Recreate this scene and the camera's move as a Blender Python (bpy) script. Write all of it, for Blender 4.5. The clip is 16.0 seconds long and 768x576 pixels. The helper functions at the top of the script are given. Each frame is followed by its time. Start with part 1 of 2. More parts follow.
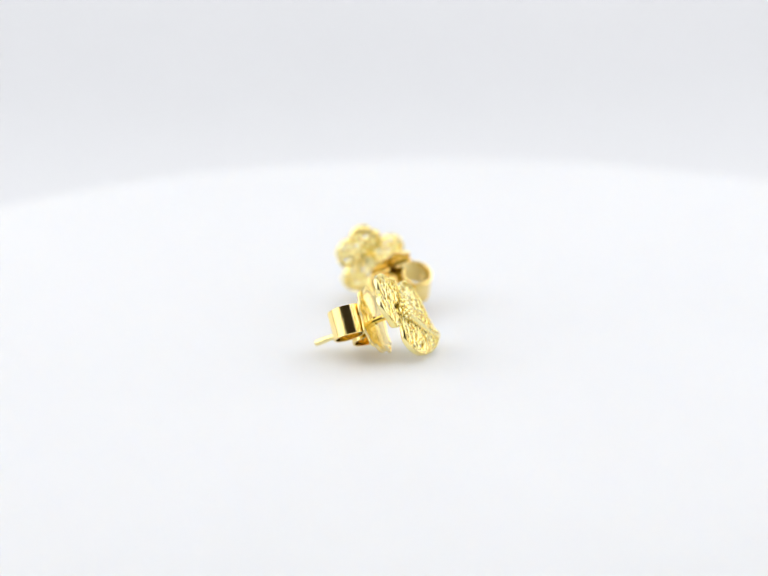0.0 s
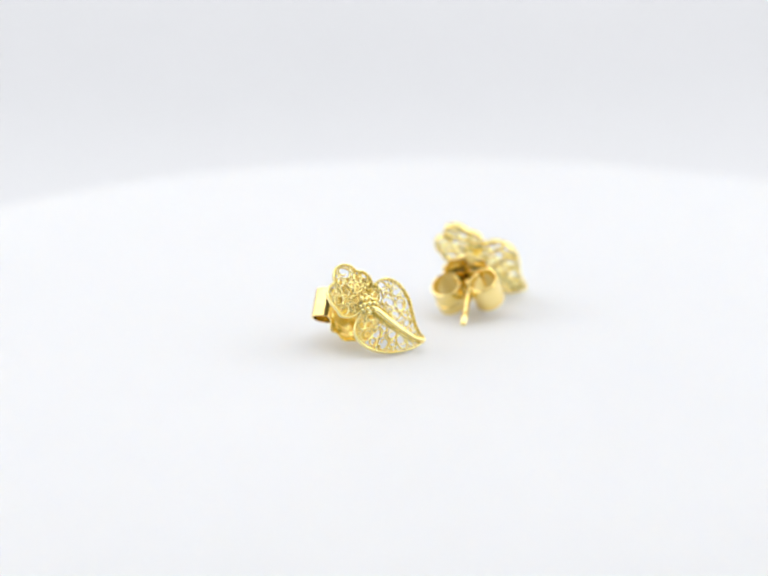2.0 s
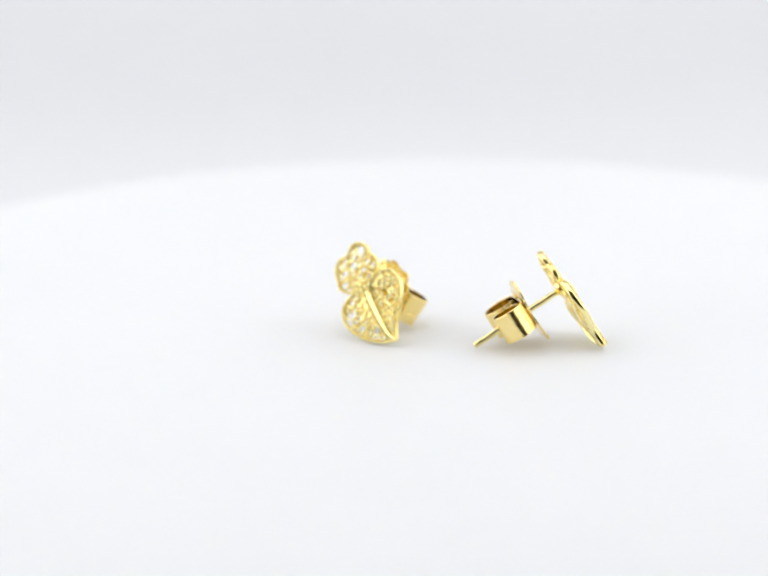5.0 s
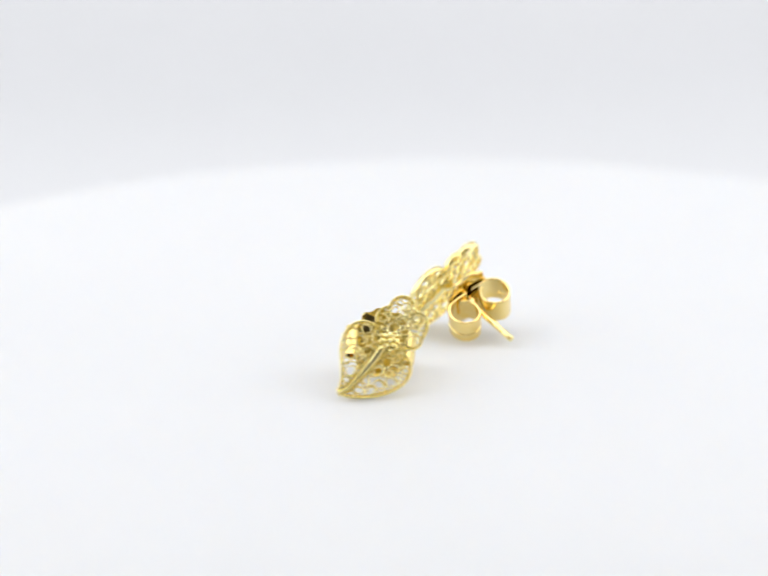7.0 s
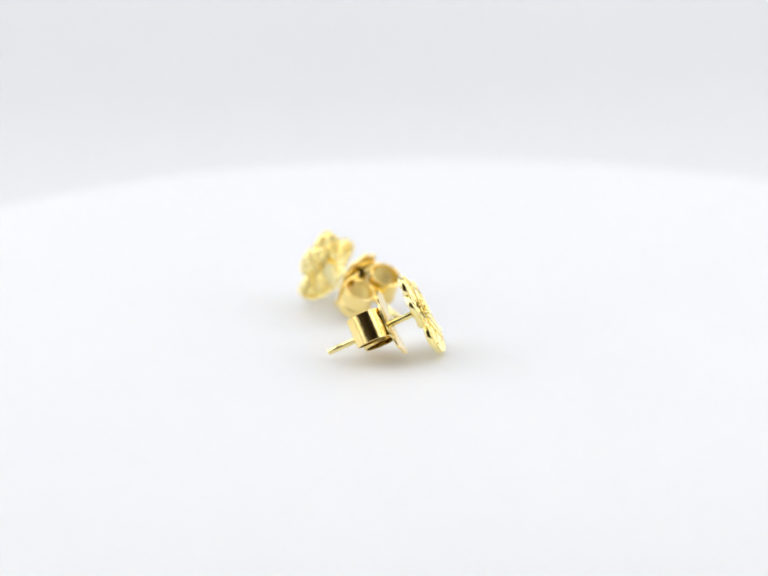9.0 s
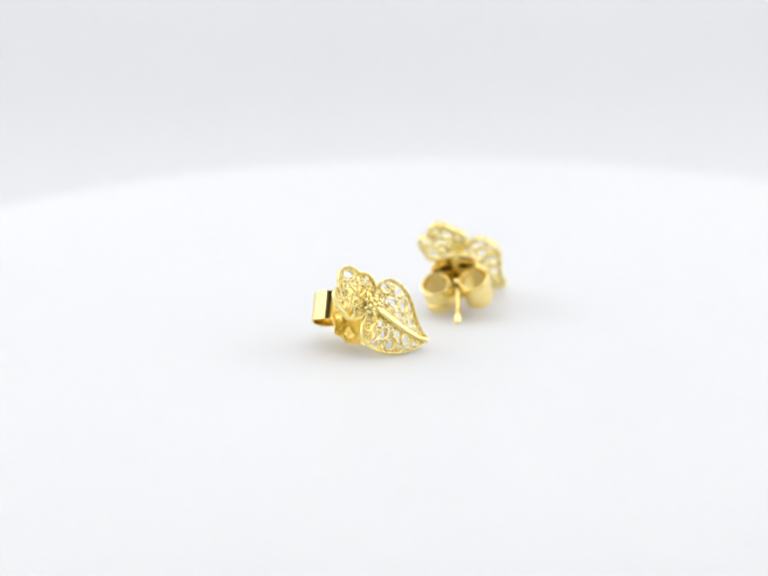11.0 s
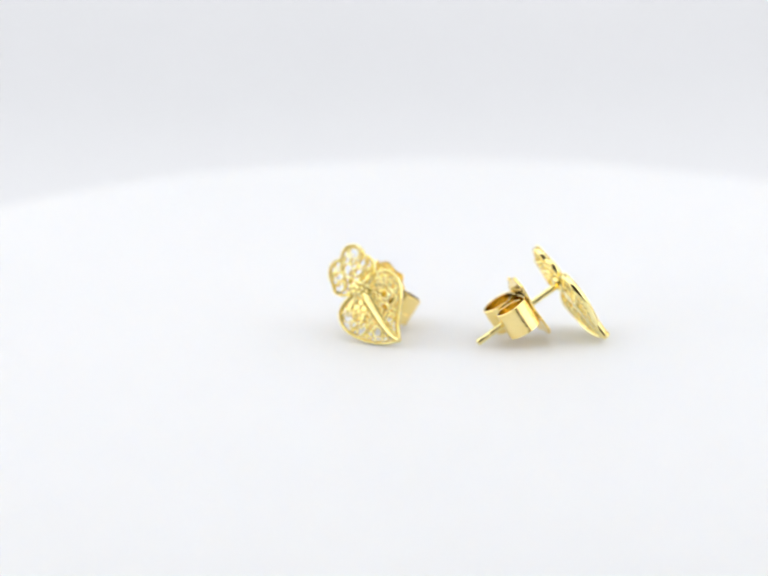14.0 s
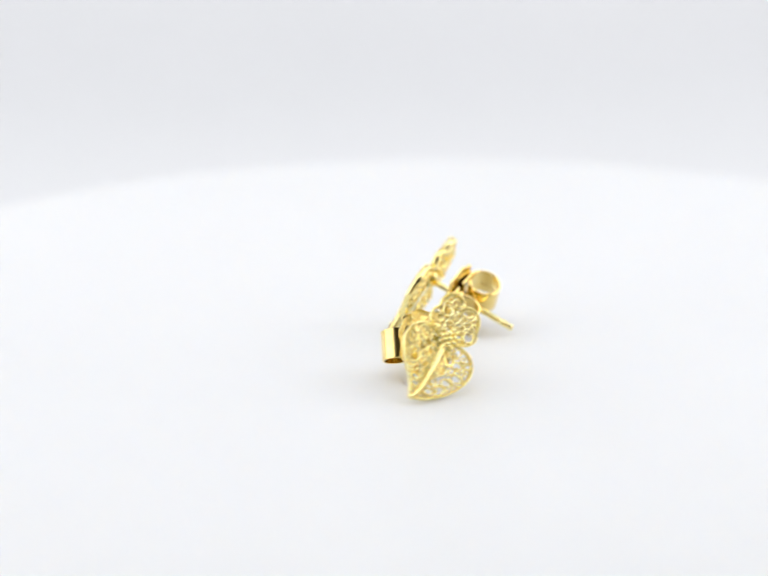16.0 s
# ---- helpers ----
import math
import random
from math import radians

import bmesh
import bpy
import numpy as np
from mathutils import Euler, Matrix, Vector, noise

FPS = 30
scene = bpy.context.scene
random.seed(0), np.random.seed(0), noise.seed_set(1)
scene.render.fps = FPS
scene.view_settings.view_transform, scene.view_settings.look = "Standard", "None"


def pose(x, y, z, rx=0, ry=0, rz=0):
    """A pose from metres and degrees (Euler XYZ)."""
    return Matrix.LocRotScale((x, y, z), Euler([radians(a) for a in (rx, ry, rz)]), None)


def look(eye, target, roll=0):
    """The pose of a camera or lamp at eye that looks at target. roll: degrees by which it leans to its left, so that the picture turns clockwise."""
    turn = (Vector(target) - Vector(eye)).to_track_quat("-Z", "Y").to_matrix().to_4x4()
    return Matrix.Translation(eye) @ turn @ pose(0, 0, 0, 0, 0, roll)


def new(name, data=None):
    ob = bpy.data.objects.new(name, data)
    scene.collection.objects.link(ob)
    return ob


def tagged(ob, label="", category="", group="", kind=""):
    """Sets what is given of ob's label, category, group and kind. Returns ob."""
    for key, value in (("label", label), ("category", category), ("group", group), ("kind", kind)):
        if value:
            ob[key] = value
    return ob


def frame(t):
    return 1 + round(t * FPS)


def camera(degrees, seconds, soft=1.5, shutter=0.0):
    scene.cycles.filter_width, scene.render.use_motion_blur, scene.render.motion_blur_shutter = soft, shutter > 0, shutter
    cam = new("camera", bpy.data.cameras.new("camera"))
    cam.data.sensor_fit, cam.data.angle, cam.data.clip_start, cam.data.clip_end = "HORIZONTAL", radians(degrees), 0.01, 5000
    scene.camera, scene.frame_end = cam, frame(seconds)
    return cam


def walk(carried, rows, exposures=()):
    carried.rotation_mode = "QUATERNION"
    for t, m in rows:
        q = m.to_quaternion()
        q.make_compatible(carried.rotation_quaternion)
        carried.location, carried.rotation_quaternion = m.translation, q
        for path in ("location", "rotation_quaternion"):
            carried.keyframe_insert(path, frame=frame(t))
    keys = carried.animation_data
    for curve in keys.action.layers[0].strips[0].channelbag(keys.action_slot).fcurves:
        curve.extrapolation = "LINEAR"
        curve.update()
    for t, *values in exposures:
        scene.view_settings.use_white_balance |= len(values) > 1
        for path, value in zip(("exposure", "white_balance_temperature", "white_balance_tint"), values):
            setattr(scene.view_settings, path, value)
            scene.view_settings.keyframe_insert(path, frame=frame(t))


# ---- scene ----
cam = camera(13.55, 16.0, soft=1.0, shutter=0.5)
EYE = Vector((0.0, -0.3221, 0.1033))
PITCH, YAW = radians(16.940), radians(-0.528)
AIM = EYE + Vector((math.sin(YAW) * math.cos(PITCH), math.cos(YAW) * math.cos(PITCH), -math.sin(PITCH)))
walk(cam, [(0.0, look(EYE, AIM, -1.176)), (16.0, look(EYE, AIM, -1.176))])
cam.data.dof.use_dof = True
cam.data.dof.focus_distance = 0.327
cam.data.dof.aperture_fstop = 16.5

# ---- light: a white photo tent with lamp panels in its roof and sides, in a dim room ----
MM = 0.001
TABLE_R, TABLE_H = 0.0761, 0.028
TABLE_Z = -0.0007
FLOOR_Z = TABLE_Z - TABLE_H
BOX_X, BOX_Y0, BOX_Y1, BOX_TOP = 0.24, -0.27, 0.36, 0.40

world = bpy.data.worlds.new("world")
scene.world = world
world.use_nodes = True
# warm fill for the unseen room, entering by the added west opening
world.node_tree.nodes["Background"].inputs["Color"].default_value = (1.0, 0.95, 0.88, 1)
world.node_tree.nodes["Background"].inputs["Strength"].default_value = 0.4


def area_lamp(name, x, y, z, rx, ry, w, d, watts, colour):
    data = bpy.data.lights.new(name, "AREA")
    data.shape, data.size, data.size_y, data.energy, data.color = "RECTANGLE", w, d, watts, colour
    ob = new(name, data)
    ob.matrix_world = pose(x, y, z, rx, ry, 0)
    return ob


LAMP_WHITE = (0.98, 0.982, 1.0)
area_lamp("roof_lamp", 0.0, -0.015, BOX_TOP - 0.016, 0, 0, 0.38, 0.38, 0.240, LAMP_WHITE)
area_lamp("side_lamp", -BOX_X + 0.016, 0.02, 0.17, 0, -90, 0.30, 0.46, 0.288, LAMP_WHITE)
area_lamp("side_lamp", BOX_X - 0.016, 0.02, 0.17, 0, 90, 0.30, 0.46, 0.288, LAMP_WHITE)
scene.view_settings.exposure = 0.0


# ---- materials ----
def material(name):
    m = bpy.data.materials.new(name)
    m.use_nodes = True
    nt = m.node_tree
    return m, nt, nt.nodes["Principled BSDF"]


def node(nt, kind, **inputs):
    n = nt.nodes.new(kind)
    for key, value in inputs.items():
        n.inputs[key.replace("_", " ")].default_value = value
    return n


def relief(nt, bsdf, scale, strength, distance):
    tc = node(nt, "ShaderNodeTexCoord")
    ns = node(nt, "ShaderNodeTexNoise", Scale=scale, Detail=4.0)
    bp = node(nt, "ShaderNodeBump", Strength=strength, Distance=distance)
    nt.links.new(tc.outputs["Object"], ns.inputs["Vector"])
    nt.links.new(ns.outputs["Fac"], bp.inputs["Height"])
    nt.links.new(bp.outputs["Normal"], bsdf.inputs["Normal"])
    return tc, ns


def two_tone(nt, tc, scale, low, high, a, b, target):
    ns = node(nt, "ShaderNodeTexNoise", Scale=scale, Detail=3.0)
    nt.links.new(tc.outputs["Object"], ns.inputs["Vector"])
    rp = node(nt, "ShaderNodeValToRGB")
    rp.color_ramp.elements[0].position, rp.color_ramp.elements[0].color = low, a
    rp.color_ramp.elements[1].position, rp.color_ramp.elements[1].color = high, b
    nt.links.new(ns.outputs["Fac"], rp.inputs["Fac"])
    nt.links.new(rp.outputs["Color"], target)


def gold(name, colour_a, colour_b, rough_a, rough_b, bump):
    m, nt, b = material(name)
    b.inputs["Metallic"].default_value = 1.0
    tc, ns = relief(nt, b, 2600.0, bump, 0.00006)
    two_tone(nt, tc, 420.0, 0.35, 0.65, (*colour_a, 1), (*colour_b, 1), b.inputs["Base Color"])
    two_tone(nt, tc, 1500.0, 0.3, 0.7, (rough_a,) * 3 + (1,), (rough_b,) * 3 + (1,), b.inputs["Roughness"])
    return m


GOLD = gold("polished_gold", (0.99, 0.84, 0.345), (1.0, 0.89, 0.45), 0.05, 0.15, 0.25)
GOLD_WIRE = gold("filigree_gold", (0.995, 0.855, 0.375), (1.0, 0.905, 0.50), 0.06, 0.18, 0.4)
GOLD_SHEET = gold("sheet_gold", (0.98, 0.75, 0.26), (1.0, 0.81, 0.36), 0.06, 0.18, 0.3)


def white_surface(name, a, b, rough, coarse, fine, bump):
    m, nt, p = material(name)
    p.inputs["Roughness"].default_value = rough
    p.inputs["Specular IOR Level"].default_value = 0.3
    tc, ns = relief(nt, p, fine, bump, 0.0001)
    two_tone(nt, tc, coarse, 0.3, 0.7, (*a, 1), (*b, 1), p.inputs["Base Color"])
    return m


WHITE_TOP = white_surface("white_acrylic", (0.80, 0.805, 0.81), (0.82, 0.822, 0.825), 0.5, 14.0, 900.0, 0.04)
acrylic = WHITE_TOP.node_tree.nodes["Principled BSDF"]
acrylic.inputs["Subsurface Weight"].default_value = 0.7
acrylic.inputs["Subsurface Radius"].default_value = (1.0, 0.95, 0.85)
acrylic.inputs["Subsurface Scale"].default_value = 0.009
PAPER = white_surface("white_paper", (0.77, 0.775, 0.785), (0.80, 0.80, 0.81), 0.8, 5.0, 500.0, 0.1)
FABRIC = white_surface("white_tent_fabric", (0.78, 0.785, 0.79), (0.81, 0.81, 0.81), 0.9, 6.0, 700.0, 0.2)
ROOM_PAINT = white_surface("pale_wall_paint", (0.58, 0.51, 0.43), (0.63, 0.56, 0.48), 0.7, 2.0, 60.0, 0.2)
WOOD, wood_nt, wood_b = material("dark_wood")
wood_b.inputs["Roughness"].default_value = 0.5
wood_tc, wood_ns = relief(wood_nt, wood_b, 40.0, 0.2, 0.0005)
two_tone(wood_nt, wood_tc, 9.0, 0.3, 0.7, (0.10, 0.06, 0.035, 1), (0.17, 0.10, 0.06, 1), wood_b.inputs["Base Color"])
PANEL, panel_nt, panel_b = material("lit_diffuser")
panel_b.inputs["Base Color"].default_value = (0.8, 0.8, 0.8, 1)
panel_b.inputs["Emission Color"].default_value = (0.955, 0.975, 1.0, 1)
panel_b.inputs["Emission Strength"].default_value = 0.5


# ---- mesh helpers ----
def finish(name, bm, mat, parent=None, label="", smooth=True, crease=32):
    me = bpy.data.meshes.new(name)
    bmesh.ops.recalc_face_normals(bm, faces=bm.faces)
    bm.to_mesh(me)
    bm.free()
    me.materials.append(mat)
    if smooth:
        me.shade_smooth()
        me.set_sharp_from_angle(angle=radians(crease))
    ob = new(name, me)
    if parent is not None:
        ob.parent = parent
    if label:
        tagged(ob, label)
    return ob


def part(name, bm, mat, parent, label="", smooth=True, crease=32):
    return finish(name, bm, mat, parent, label, smooth, crease)


def box(bm, x0, x1, y0, y1, z0, z1):
    got = bmesh.ops.create_cube(bm, size=1.0)["verts"]
    for v in got:
        v.co = Vector((x0 + (v.co.x + 0.5) * (x1 - x0), y0 + (v.co.y + 0.5) * (y1 - y0), z0 + (v.co.z + 0.5) * (z1 - z0)))
    return got


def lathe(bm, profile, n, centre=(0, 0, 0)):
    """Turn (radius, z) pairs about the upright axis; radius 0 closes an end."""
    rings = []
    for r, z in profile:
        if r == 0:
            rings.append([bm.verts.new((centre[0], centre[1], centre[2] + z))])
        else:
            rings.append([bm.verts.new((centre[0] + r * math.cos(math.tau * k / n), centre[1] + r * math.sin(math.tau * k / n), centre[2] + z)) for k in range(n)])
    for a, b in zip(rings, rings[1:]):
        for k in range(n):
            j = (k + 1) % n
            if len(a) == 1:
                bm.faces.new((a[0], b[k], b[j]))
            elif len(b) == 1:
                bm.faces.new((a[k], a[j], b[0]))
            else:
                bm.faces.new((a[k], a[j], b[j], b[k]))


def curve_through(pts, per=8, closed=False):
    """A smooth line through the points."""
    pts = [Vector(p) for p in pts]
    out, n = [], len(pts)
    for i in range(n if closed else n - 1):
        p1, p2 = pts[i], pts[(i + 1) % n]
        p0 = pts[i - 1] if (closed or i > 0) else p1 + (p1 - p2)
        p3 = pts[(i + 2) % n] if (closed or i + 2 < n) else p2 + (p2 - p1)
        for k in range(per):
            t = k / per
            out.append(0.5 * ((2 * p1) + (p2 - p0) * t + (2 * p0 - 5 * p1 + 4 * p2 - p3) * t * t + (3 * p1 - p0 - 3 * p2 + p3) * t ** 3))
    if not closed:
        out.append(pts[-1])
    return out


def sweep(bm, line, wide, deep, closed=False, sides=8, square=0.5, taper=None):
    """A bar along a line in the x-z plane: wide across the line, deep along y."""
    n = len(line)
    rings = []
    for i, p in enumerate(line):
        a = line[i - 1] if (closed or i > 0) else p
        b = line[(i + 1) % n] if (closed or i < n - 1) else p
        tan = b - a
        tan = Vector((tan.x, 0, tan.z)).normalized()
        side = Vector((tan.z, 0, -tan.x))
        f = taper(i / (n - 1)) if taper else 1.0
        ring = []
        for k in range(sides):
            w = math.tau * (k + 0.5) / sides
            c, s = math.cos(w), math.sin(w)
            c, s = math.copysign(abs(c) ** square, c), math.copysign(abs(s) ** square, s)
            ring.append(bm.verts.new(p + side * (c * wide * f / 2) + Vector((0, s * deep * (0.4 + 0.6 * f) / 2, 0))))
        rings.append(ring)
    for i in range(n if closed else n - 1):
        r, q = rings[i], rings[(i + 1) % n]
        for k in range(sides):
            j = (k + 1) % sides
            bm.faces.new((r[k], r[j], q[j], q[k]))
    if not closed:
        bm.faces.new(rings[0])
        bm.faces.new(rings[-1])


def inside(x, z, poly):
    hit = False
    for i in range(len(poly)):
        a, b = poly[i - 1], poly[i]
        if (a.z > z) != (b.z > z) and x < (b.x - a.x) * (z - a.z) / (b.z - a.z) + a.x:
            hit = not hit
    return hit


def clearance(x, z, poly):
    best = 1e9
    for i in range(len(poly)):
        a, b = poly[i - 1], poly[i]
        dx, dz = b.x - a.x, b.z - a.z
        l2 = dx * dx + dz * dz
        t = 0 if l2 == 0 else max(0, min(1, ((x - a.x) * dx + (z - a.z) * dz) / l2))
        best = min(best, math.hypot(x - a.x - t * dx, z - a.z - t * dz))
    return best


# ---- the room and the photo tent that stands in it ----
def room():
    def plain(name, mat, label, category, *extent):
        bm = bmesh.new()
        box(bm, *extent)
        tagged(finish(name, bm, mat, smooth=False), label, category, kind="structure")

    z0, z1 = FLOOR_Z - 0.112, 1.7

    def wall(name, *extent):
        plain(name, ROOM_PAINT, "plain pale painted room wall", "wall", *extent)
    wall("wall_north", -2.0, 2.0, 1.6, 1.7, z0, z1)
    wall("wall_south", -2.0, 2.0, -2.3, -2.2, z0, z1)
    wall("wall_east", 2.0, 2.1, -2.3, 1.7, z0, z1)
    # unseen opening added in the west wall: world light lifts the gold's dark reflections
    wall("wall_west_low", -2.1, -2.0, -2.3, 1.7, z0, 0.20)
    wall("wall_west_high", -2.1, -2.0, -2.3, 1.7, 1.40, z1)
    wall("wall_west_near", -2.1, -2.0, -2.3, -1.9, 0.20, 1.40)
    wall("wall_west_far", -2.1, -2.0, 0.3, 1.7, 0.20, 1.40)
    plain("ceiling", ROOM_PAINT, "plain pale painted ceiling", "ceiling", -2.1, 2.1, -2.3, 1.7, z1, z1 + 0.1)
    # unseen floor, added dark to keep bounce light out of the gold's front
    plain("floor", WOOD, "unseen dark wooden floor, added under the photo tent", "floor", -2.0, 2.0, -2.2, 1.6, z0, FLOOR_Z - 0.012)


def tent():
    base = tagged(new("photo_tent"), "white fabric photo light tent open at the front", "light tent")
    t = 0.006
    z0 = FLOOR_Z - 0.012
    for name, ext in (("side_panel", (-BOX_X - t, -BOX_X, BOX_Y0, BOX_Y1, z0, BOX_TOP)),
                      ("side_panel", (BOX_X, BOX_X + t, BOX_Y0, BOX_Y1, z0, BOX_TOP)),
                      ("back_panel", (-BOX_X - t, BOX_X + t, BOX_Y1 + 0.001, BOX_Y1 + t, z0, BOX_TOP)),
                      ("roof_panel", (-BOX_X - t, BOX_X + t, BOX_Y0, BOX_Y1 + t, BOX_TOP + 0.001, BOX_TOP + t)),
                      ("floor_panel", (-BOX_X, BOX_X, BOX_Y0, BOX_Y1, z0, z0 + t * 1.8))):
        bm = bmesh.new()
        box(bm, *ext)
        part(name, bm, FABRIC, base, smooth=False)
    bm = bmesh.new()
    box(bm, -0.205, 0.205, -0.22, 0.19, BOX_TOP - 0.012, BOX_TOP - 0.001)
    part("lamp_panel", bm, PANEL, base, "flat white lamp panel", smooth=False)
    for s in (-1, 1):
        bm = bmesh.new()
        x0, x1 = sorted((s * (BOX_X - 0.012), s * (BOX_X - 0.001)))
        box(bm, x0, x1, -0.22, 0.26, 0.01, 0.33)
        part("lamp_panel", bm, PANEL, base, "flat white lamp panel", smooth=False)
    # the flap is folded away; only narrow seams stay at the sides of the front
    for ext in ((-BOX_X - t, -0.215, z0, BOX_TOP), (0.215, BOX_X + t, z0, BOX_TOP)):
        bm = bmesh.new()
        box(bm, ext[0], ext[1], BOX_Y0 - t, BOX_Y0 - 0.001, ext[2], ext[3])
        part("front_seam", bm, FABRIC, base, smooth=False)


def backdrop():
    """A sheet of paper that lies on the tent's floor and bends up its back."""
    bm = bmesh.new()
    r, y_bend = 0.10, BOX_Y1 - 0.015 - 0.10
    prof = [(BOX_Y0 + 0.01, 0.0, 0.0, 1.0), (0.05, 0.0, 0.0, 1.0), (0.15, 0.0, 0.0, 1.0)]
    for k in range(17):
        a = math.pi / 2 * k / 16
        prof.append((y_bend + r * math.sin(a), r - r * math.cos(a), math.sin(a), math.cos(a)))
    prof += [(y_bend + r, 0.2, 1.0, 0.0), (y_bend + r, 0.37, 1.0, 0.0)]
    rings = []
    for y, z, ny, nz in prof:
        back = (y + ny * 0.0006, z - nz * 0.0006)
        rings.append([bm.verts.new((x, yy, FLOOR_Z - 0.0002 + zz)) for x, yy, zz in ((-0.235, y, z), (0.235, y, z), (0.235, *back), (-0.235, *back))])
    for a, b in zip(rings, rings[1:]):
        for k in range(4):
            bm.faces.new((a[k], a[(k + 1) % 4], b[(k + 1) % 4], b[k]))
    bm.faces.new(rings[0])
    bm.faces.new(rings[-1])
    ob = finish("backdrop", bm, PAPER)
    tagged(ob, "seamless pale grey-white paper backdrop", "backdrop", kind="structure")


def turntable():
    base = tagged(new("turntable"), "round smooth white display turntable", "turntable")
    bm = bmesh.new()
    e = 0.0016
    prof = [(0, 0), (0.02, 0), (0.05, 0), (TABLE_R - e, 0)]
    prof += [(TABLE_R - e + e * math.sin(math.pi / 2 * k / 6), -e + e * math.cos(math.pi / 2 * k / 6)) for k in range(1, 7)]
    prof += [(TABLE_R, -0.012), (TABLE_R - 0.001, -0.013), (0, -0.013)]
    lathe(bm, prof, 160)
    part("turntable_top", bm, WHITE_TOP, base)
    bm = bmesh.new()
    lathe(bm, [(0, -0.0131), (TABLE_R - 0.006, -0.0131), (TABLE_R - 0.006, -TABLE_H + 0.001), (TABLE_R - 0.007, -TABLE_H), (0, -TABLE_H)], 96)
    part("turntable_base", bm, WHITE_TOP, base)
    base.location.z = TABLE_Z
    return base


# ---- the earrings ----
# outlines in millimetres as seen from the front: x to the right, z up, the rosette at the origin
LEAF_RIGHT = [(0.35, 0.35), (0.95, 1.55), (1.9, 2.2), (2.8, 2.3), (3.75, 1.9), (4.5, 1.0), (4.92, -0.3), (4.98, -1.7), (5.1, -3.2), (5.6, -4.7)]
LEAF_LEFT = [(5.6, -4.7), (4.4, -5.22), (2.8, -5.40), (1.2, -5.25), (-0.3, -4.80), (-1.3, -4.1), (-1.82, -3.2), (-1.86, -2.3), (-1.42, -1.4), (-0.6, -0.55)]
CLOUD = [[(0.55, 0.55), (1.05, 1.7), (1.0, 2.7), (0.4, 3.4), (-0.35, 3.6)],
         [(-0.35, 3.6), (-0.95, 4.25), (-1.75, 4.5), (-2.6, 4.2), (-2.95, 3.5), (-2.95, 2.85)],
         [(-2.95, 2.85), (-3.65, 2.5), (-4.02, 1.9), (-3.95, 0.9), (-3.35, -0.05)],
         [(-3.35, -0.05), (-2.95, -0.75), (-2.0, -1.0), (-1.1, -0.7), (-0.5, -0.25)]]
RIB = [(5.6, -4.72), (4.6, -4.3), (3.5, -3.4), (2.3, -2.25), (1.2, -1.1), (0.5, -0.3)]


def loop_of(segments, flip, per=14):
    out = []
    for s in segments:
        out += curve_through([Vector((flip * x * MM, 0, z * MM)) for x, z in s], per)[:-1]
    out.append(Vector((flip * segments[-1][-1][0] * MM, 0, segments[-1][-1][1] * MM)))
    return out


def wavy(line, waves):
    """The same line, bent a little to and fro as hand-worked wire is."""
    return [p + Vector((0, 0.07 * MM * math.sin(math.tau * waves * i / len(line)), 0)) for i, p in enumerate(line)]


def pack(poly, rnd, tries, sizes, taken, rib):
    """Rings that fill an outline without crossing it, one another or the rib."""
    xs, zs = [p.x for p in poly], [p.z for p in poly]
    got = []
    for size in sizes:
        for _ in range(tries):
            x, z = rnd.uniform(min(xs), max(xs)), rnd.uniform(min(zs), max(zs))
            if not inside(x, z, poly):
                continue
            room_left = clearance(x, z, poly) - 0.10 * MM
            if rib:
                room_left = min(room_left, min(math.hypot(x - p.x, z - p.z) for p in rib) - 0.32 * MM)
            for a, b, c in taken + got:
                room_left = min(room_left, math.hypot(x - a, z - b) - c + 0.05 * MM)
            if room_left >= size * 0.86:
                got.append((x, z, min(size * 1.12, room_left)))
    return got


def scroll_mesh(x, z, r, start, hand, y, deep, tilt):
    """One flat wire curled up into a spiral, a little uneven and tipped."""
    bm = bmesh.new()
    turns = 1.0 if r < 0.33 * MM else (1.3 if r < 0.5 * MM else 1.7)
    steps = int(16 * turns)
    line = []
    for k in range(steps + 1):
        f = k / steps
        a = start + hand * math.tau * turns * f
        q = r * (1 - 0.62 * max(0, f - 0.5) / 0.5) if turns > 1 else r
        q *= 1 + 0.18 * math.cos(2 * a + start)
        line.append(Vector((x + q * math.cos(a), y + tilt * q * math.cos(a - 2 * start), z + q * math.sin(a))))
    sweep(bm, line, (0.13 if r < 0.4 * MM else 0.155) * MM, deep, sides=8, square=1.0)
    return bm


def granule_mesh(x, y, z, r):
    bm = bmesh.new()
    bmesh.ops.create_icosphere(bm, subdivisions=2, radius=r, matrix=Matrix.Translation((x, y, z)))
    return bm


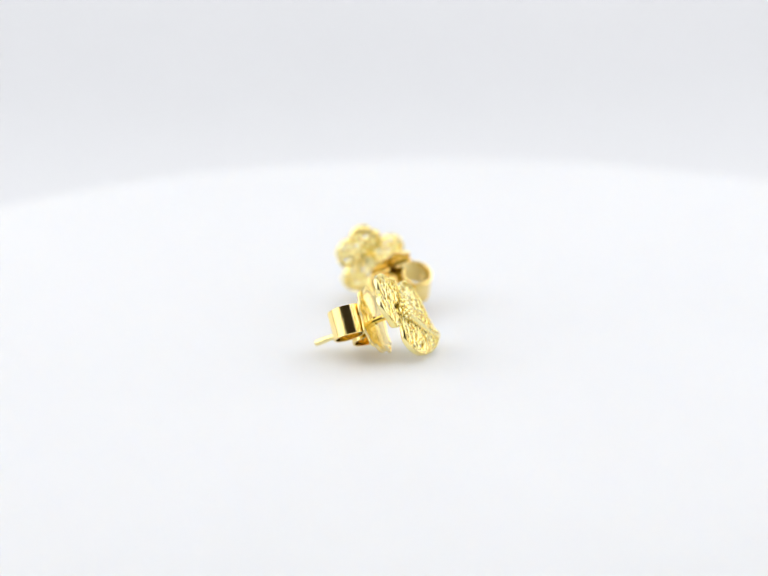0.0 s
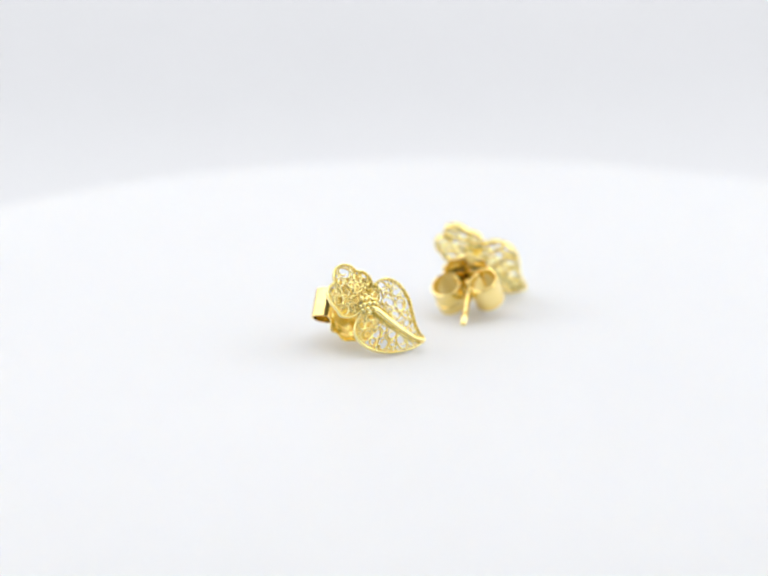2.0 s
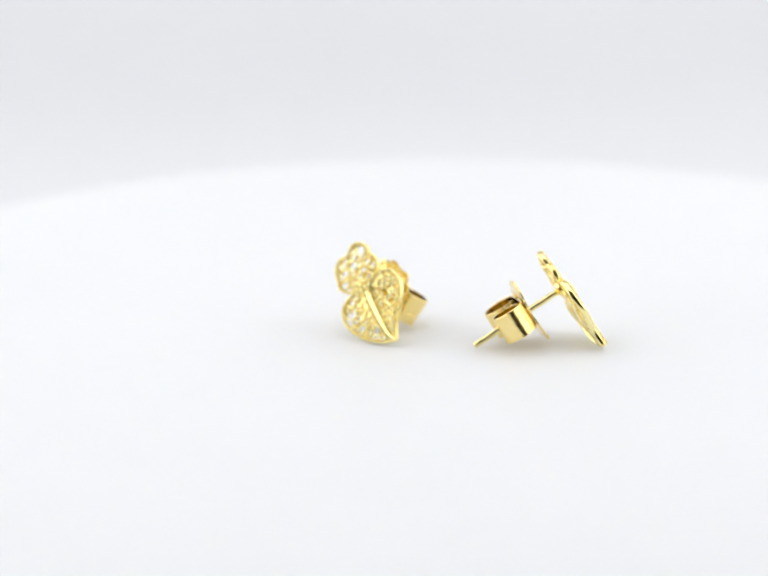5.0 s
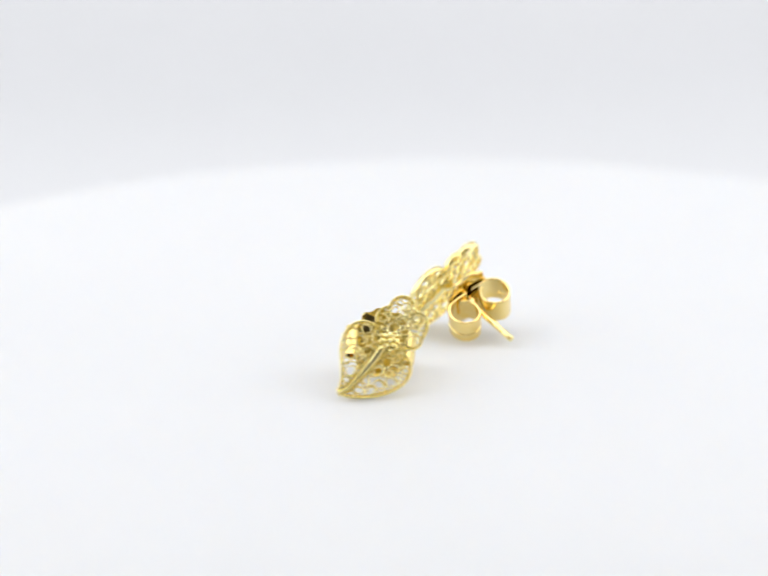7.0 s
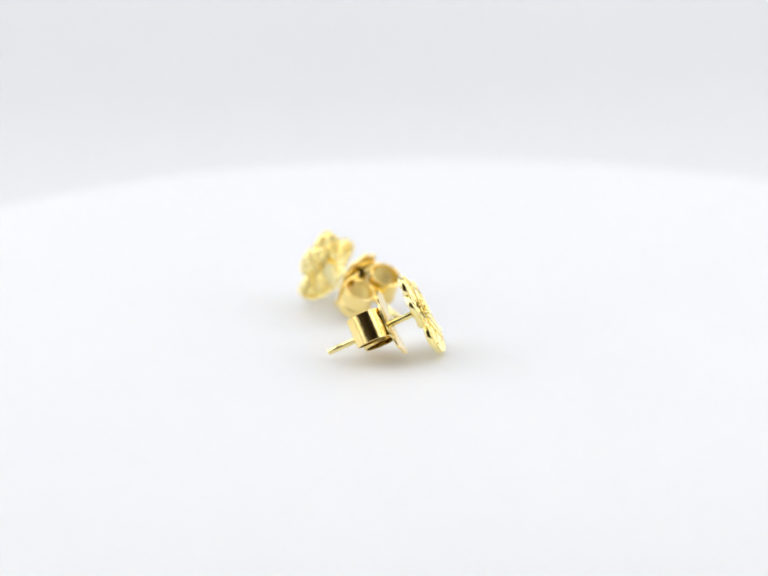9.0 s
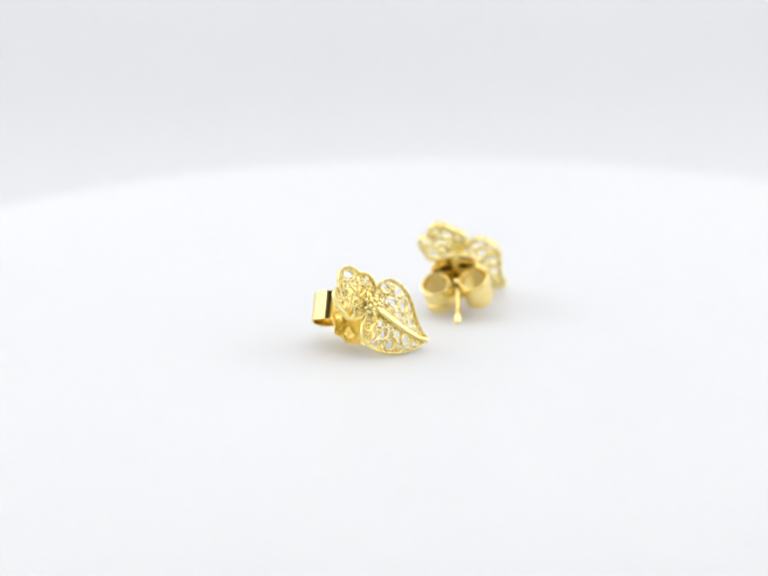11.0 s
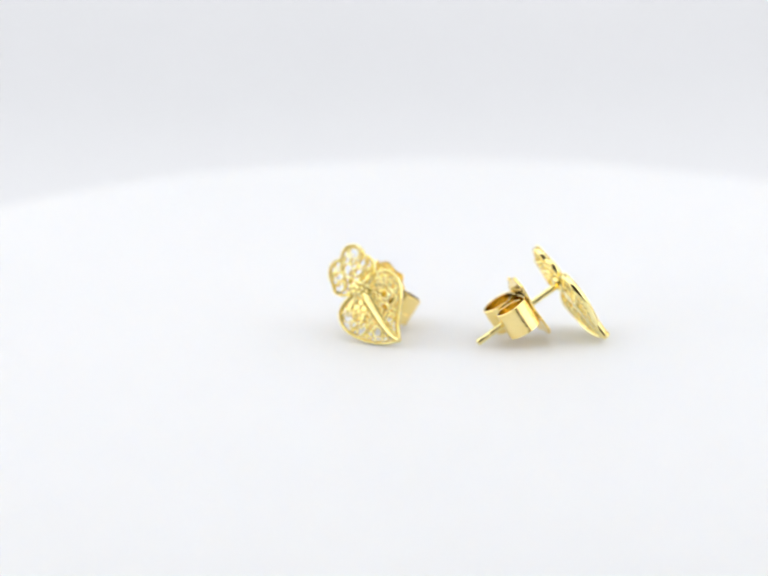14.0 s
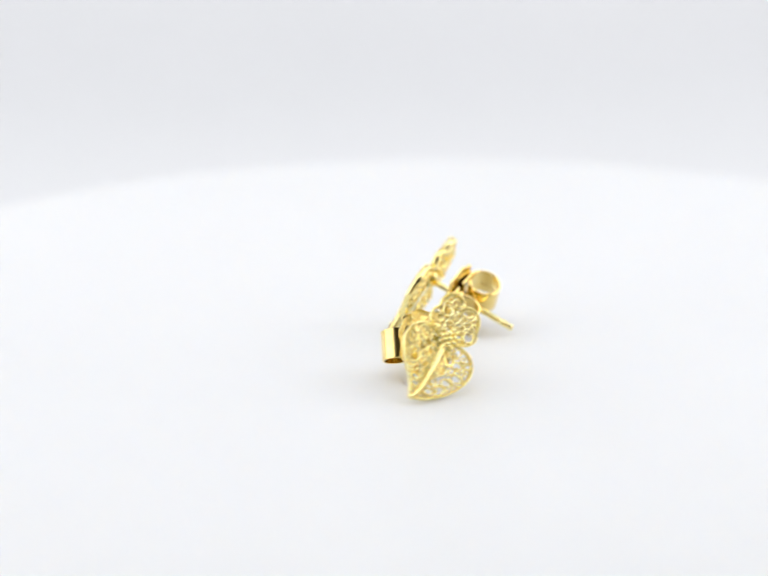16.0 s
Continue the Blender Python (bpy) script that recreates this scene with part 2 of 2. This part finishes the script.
def twisted_wire(line, r, pitch, y):
    """A thin coil wound along a line."""
    bm = bmesh.new()
    dense = []
    for a, b in zip(line, line[1:]):
        n = max(1, int((b - a).length / (pitch / 9)))
        dense += [a.lerp(b, k / n) for k in range(n)]
    run, rings, w = 0.0, [], 0.05 * MM
    for i in range(1, len(dense) - 1):
        run += (dense[i] - dense[i - 1]).length
        tan = (dense[i + 1] - dense[i - 1]).normalized()
        side = Vector((tan.z, 0, -tan.x))
        a = math.tau * run / pitch
        out = side * math.cos(a) + Vector((0, 1, 0)) * math.sin(a)
        c = dense[i] + Vector((0, y, 0)) + out * r
        rings.append([bm.verts.new(c + out * (w * math.cos(q)) + tan * (w * math.sin(q))) for q in (0, math.tau / 4, math.tau / 2, math.tau * 3 / 4)])
    for a, b in zip(rings, rings[1:]):
        for k in range(4):
            bm.faces.new((a[k], a[(k + 1) % 4], b[(k + 1) % 4], b[k]))
    return bm


def wing_mesh(side, turn):
    """One end of the clutch's strip, rolled up over the plate."""
    bm = bmesh.new()
    th, half, drop = 0.22 * MM, 1.56 * MM, 0.24 * MM
    line = []
    cx, cy, r = side * 2.02 * MM, 1.96 * MM, 1.58 * MM
    line.append(Vector((side * 0.35 * MM, 0.2 * MM, 0)))
    for k in range(27):
        a = -math.pi / 2 + math.tau * 0.93 * k / 26
        q = r * (1 - 0.10 * k / 26)
        line.append(Vector((cx + side * q * math.cos(a), cy + 1.1 * q * math.sin(a), 0)))
    rings = []
    for i, p in enumerate(line):
        tan = (line[min(i + 1, len(line) - 1)] - line[max(i - 1, 0)]).normalized()
        out = Vector((tan.y, -tan.x, 0))
        flare = half * (1.0 - 0.16 * (i / len(line)) ** 2)
        slot = 0.55 if 5 < i < 20 else 0.0
        section = ((1, -0.97), (1, -0.30), (1 - slot, -0.27), (1 - slot, -0.17), (1, -0.14), (1, 0.97), (0.4, 1), (-0.4, 1), (-1, 0.97), (-1, -0.97), (-0.4, -1), (0.4, -1))
        rings.append([bm.verts.new(p + out * (o * th / 2) + Vector((0, 0, drop + h * flare))) for o, h in section])
    n = len(section)
    for a, b in zip(rings, rings[1:]):
        for k in range(n):
            bm.faces.new((a[k], a[(k + 1) % n], b[(k + 1) % n], b[k]))
    bm.faces.new(rings[0])
    bm.faces.new(rings[-1])
    bm.transform(turn)
    return bm


def clutch(parent, y, angle):
    """Butterfly clutch on the post: a plate with a notched rim and two rolled wings."""
    turn = Matrix.Translation((0, y, 0)) @ Matrix.Rotation(radians(angle), 4, "Y")
    bm = bmesh.new()
    n, rows = 96, []
    # dished towards the leaf, with a rolled rim
    dish = [(rr, -0.3 * (1 - (rr / 3.0) ** 2)) for rr in (0.42, 0.8, 1.3, 1.8, 2.3, 2.7)] + [(3.0, -0.04), (3.25, -0.08), (3.3, 0.04), (3.2, 0.14), (3.0, 0.14)]
    dish += [(rr, 0.18 - 0.3 * (1 - (rr / 3.0) ** 2)) for rr in (2.7, 2.3, 1.8, 1.3, 0.8, 0.42)]
    for rr, yy in dish:
        ring = []
        for k in range(n):
            a = math.tau * k / n
            rim = 1.0 + (0.038 * math.copysign(abs(math.cos(a * 11)) ** 0.6, math.cos(a * 11)) if rr > 2.5 else 0.0)
            # a squarish oval, drawn in where the strip crosses it
            ca = math.copysign(abs(math.cos(a)) ** 0.78, math.cos(a)) * (1 - 0.13 * math.cos(a) ** 4)
            sa = math.copysign(abs(math.sin(a)) ** 0.85, math.sin(a))
            cup = -0.34 * (rr / 3.0) ** 2 * sa * sa
            ring.append(bm.verts.new((rr * rim * 0.92 * MM * ca, (yy + cup) * MM, rr * rim * 1.06 * MM * sa)))
        rows.append(ring)
    for i in range(len(rows)):
        a, b = rows[i], rows[(i + 1) % len(rows)]
        for k in range(n):
            bm.faces.new((a[k], a[(k + 1) % n], b[(k + 1) % n], b[k]))
    bm.transform(turn)
    plate = part("clutch", bm, GOLD_SHEET, parent, "gold butterfly clutch with a notched rim", True, 80)
    for side in (-1, 1):
        part("wing", wing_mesh(side, turn), GOLD_SHEET, plate)
    bm = bmesh.new()
    lathe(bm, [(0.42 * MM, 0), (0.78 * MM, 0), (0.78 * MM, 0.5 * MM), (0.62 * MM, 0.9 * MM), (0.42 * MM, 0.9 * MM), (0.42 * MM, 0)], 20)
    bm.transform(turn @ Matrix.Translation((0, 0.2 * MM, 0)) @ Matrix.Rotation(-math.pi / 2, 4, "X"))
    part("collar", bm, GOLD_SHEET, plate)
    return plate


def stud_earring(label, flip, shift, post_len, clutch_y, clutch_angle, seed, depth=0.72):
    """flip -1 mirrors the outline; shift moves the flat front against the post, in mm."""
    rnd = random.Random(seed)
    base = tagged(new("stud_earring"), label, "earring", "pair of earrings")
    y0 = -depth * MM
    move = Matrix.Translation((shift[0] * MM, y0, shift[1] * MM))

    def add(name, bm, mat, parent, text="", crease=80):
        bm.transform(move)
        return part(name, bm, mat, parent, text, True, crease)

    leaf_line = loop_of([LEAF_RIGHT, LEAF_LEFT], flip)
    bm = bmesh.new()
    sweep(bm, wavy(leaf_line, 5), 0.25 * MM, 0.62 * MM, closed=True, sides=10, square=0.85)
    leaf = add("leaf", bm, GOLD, base, "heart-shaped gold leaf rim filled with wire scrolls")
    cloud_line = loop_of(CLOUD, flip)
    bm = bmesh.new()
    sweep(bm, wavy(cloud_line, 4), 0.24 * MM, 0.6 * MM, closed=True, sides=10, square=0.85)
    cloud = add("crown", bm, GOLD, base, "lobed gold cloud rim filled with wire scrolls")

    rib_line = curve_through([Vector((flip * x * MM, 0, z * MM)) for x, z in RIB], 8)
    for poly, holder, rib in ((leaf_line, leaf, rib_line), (cloud_line, cloud, None)):
        rings = pack(poly, rnd, 500, (0.62 * MM, 0.50 * MM, 0.40 * MM, 0.30 * MM, 0.22 * MM), [], rib)
        for x, z, r in rings:
            add("scroll", scroll_mesh(x, z, r, rnd.uniform(0, math.tau), rnd.choice((-1, 1)), rnd.uniform(-0.08, 0.08) * MM, 0.50 * MM, rnd.uniform(0.0, 0.2)), GOLD_WIRE, holder)
        inner = []
        n = len(poly)
        mid = sum(poly, Vector()) / n
        for p in poly:
            d = mid - p
            inner.append(p + d.normalized() * 0.20 * MM)
        add("edge_wire", twisted_wire(inner + [inner[0]], 0.10 * MM, 0.24 * MM, -0.15 * MM), GOLD_WIRE, holder)
        add("beaded_wire", twisted_wire(poly + [poly[0]], 0.085 * MM, 0.26 * MM, -0.30 * MM), GOLD_WIRE, holder)

    bm = bmesh.new()
    sweep(bm, [p + Vector((0, -0.25 * MM, 0)) for p in rib_line], 0.74 * MM, 0.75 * MM, sides=10, square=0.8, taper=lambda f: 0.42 + 0.58 * min(1, f * 1.3))
    add("midrib", bm, GOLD, base, "raised polished gold midrib")
    for s in (-1, 1):
        side_line = []
        for i, p in enumerate(rib_line):
            tan = (rib_line[min(i + 1, len(rib_line) - 1)] - rib_line[max(i - 1, 0)]).normalized()
            side_line.append(p + Vector((tan.z, 0, -tan.x)) * (s * (0.30 + 0.25 * i / len(rib_line)) * MM))
        add("twisted_wire", twisted_wire(side_line, (0.2 if s * flip > 0 else 0.1) * MM, 0.3 * MM, -0.3 * MM), GOLD_WIRE, base)
    bm = bmesh.new()
    sweep(bm, [p + Vector((0, 0.22 * MM, 0)) for p in rib_line], 1.15 * MM, 0.22 * MM, sides=8, square=0.5, taper=lambda f: 0.45 + 0.55 * min(1, f * 1.6))
    add("back_strip", bm, GOLD_WIRE, base, "flat gold strip behind the midrib", 40)
    # solid point of the leaf
    bm = bmesh.new()
    tip = [Vector((flip * x * MM, 0, z * MM)) for x, z in ((5.65, -4.78), (5.35, -4.62), (5.0, -4.5))]
    sweep(bm, tip, 0.75 * MM, 0.70 * MM, sides=8, square=0.4, taper=lambda f: 0.35 + 0.65 * f)
    add("leaf_point", bm, GOLD, base, "", 32)

    # rosette of granules over the joint of leaf and cloud
    rings = [(0.0, 1, 0.30), (0.56, 6, 0.25), (1.0, 9, 0.2)]
    bm = bmesh.new()
    lathe(bm, [(0, 0), (0.9 * MM, 0), (0.95 * MM, 0.05 * MM), (0.9 * MM, 0.1 * MM), (0, 0.1 * MM)], 32)
    bm.transform(Matrix.Translation((0, -0.35 * MM, 0)) @ Matrix.Rotation(math.pi / 2, 4, "X"))
    rosette = add("rosette", bm, GOLD_WIRE, base, "small gold rosette set with granules")
    for ring_r, count, size in rings:
        for k in range(count):
            a = math.tau * (k + 0.5 * (count > 7)) / count + rnd.uniform(-0.12, 0.12)
            add("granule", granule_mesh(ring_r * MM * math.cos(a), -0.66 * MM - (0.14 * MM if ring_r < 0.9 else 0), ring_r * MM * math.sin(a), size * MM), GOLD, rosette)

    # post with a blunt, slightly rounded end
    bm = bmesh.new()
    r = 0.33 * MM
    lathe(bm, [(0, 0), (0.9 * MM, 0), (0.85 * MM, 0.2 * MM), (r, 0.45 * MM), (r, (post_len + depth - 0.66 - 1.9) * MM), (r * 0.88, (post_len + depth - 0.66 - 1.75) * MM),
               (r * 0.88, (post_len + depth - 0.66 - 1.55) * MM), (r, (post_len + depth - 0.66 - 1.4) * MM), (r, (post_len + depth - 0.66 - 0.1) * MM), (r * 0.82, (post_len + depth - 0.66) * MM), (0, (post_len + depth - 0.66) * MM)], 20)
    bm.transform(Matrix.Rotation(-math.pi / 2, 4, "X") @ Matrix.Translation((0, 0, (0.36 - depth) * MM)))
    part("post", bm, GOLD, base)
    clutch(base, clutch_y * MM, clutch_angle)
    return base


def rest(base, x, y, post_dir, roll=0.0):
    """The pose of an earring whose post starts above (x, y) and runs along post_dir, rolled about it in degrees and set down so that its lowest point touches the turntable."""
    back = Vector(post_dir).normalized()
    up = (Vector((0, 0, 1)) - back * back.z).normalized()
    side = back.cross(up)
    turn = Matrix((side, back, up)).transposed().to_4x4() @ Matrix.Rotation(radians(roll), 4, "Y")
    low = min((turn @ v.co).z for o in base.children_recursive for v in o.data.vertices)
    return Matrix.Translation((x, y, TABLE_Z - low + 0.00001)) @ turn


room()
tent()
backdrop()
table = turntable()
left_stud = stud_earring("gold filigree stud earring with a curled leaf, lying on the turntable", 1, (-0.1, 0.0), 9.95, 2.65, 24, 4)
left_pose = rest(left_stud, -1.85 * MM, -5.39 * MM, (-8.607, 2.930, -4.163))
right_stud = stud_earring("gold filigree stud earring, mirror twin, lying on the turntable", -1, (0.3, -0.7), 10.3, 3.5, 13, 9, 1.0)
right_pose = rest(right_stud, -4.12 * MM, 14.22 * MM, (4.892, -7.280, -4.802), -2.0)

# the turn of the table: seconds and degrees; slow, then fast
TURN = [(0.0, 0.0), (5.771, -125.1), (9.26, -358.7), (15.078, -483.8), (16.0, -546.6)]


def turned(t):
    for (t0, a0), (t1, a1) in zip(TURN, TURN[1:]):
        if t <= t1:
            return radians(a0 + (a1 - a0) * (t - t0) / (t1 - t0))
    return radians(TURN[-1][1])


def motions():
    times = [k * 0.1 for k in range(161)]
    for thing, m in ((table, pose(0, 0, TABLE_Z)), (left_stud, left_pose), (right_stud, right_pose)):
        walk(thing, [(t, Matrix.Rotation(turned(t), 4, "Z") @ m) for t in times])


motions()
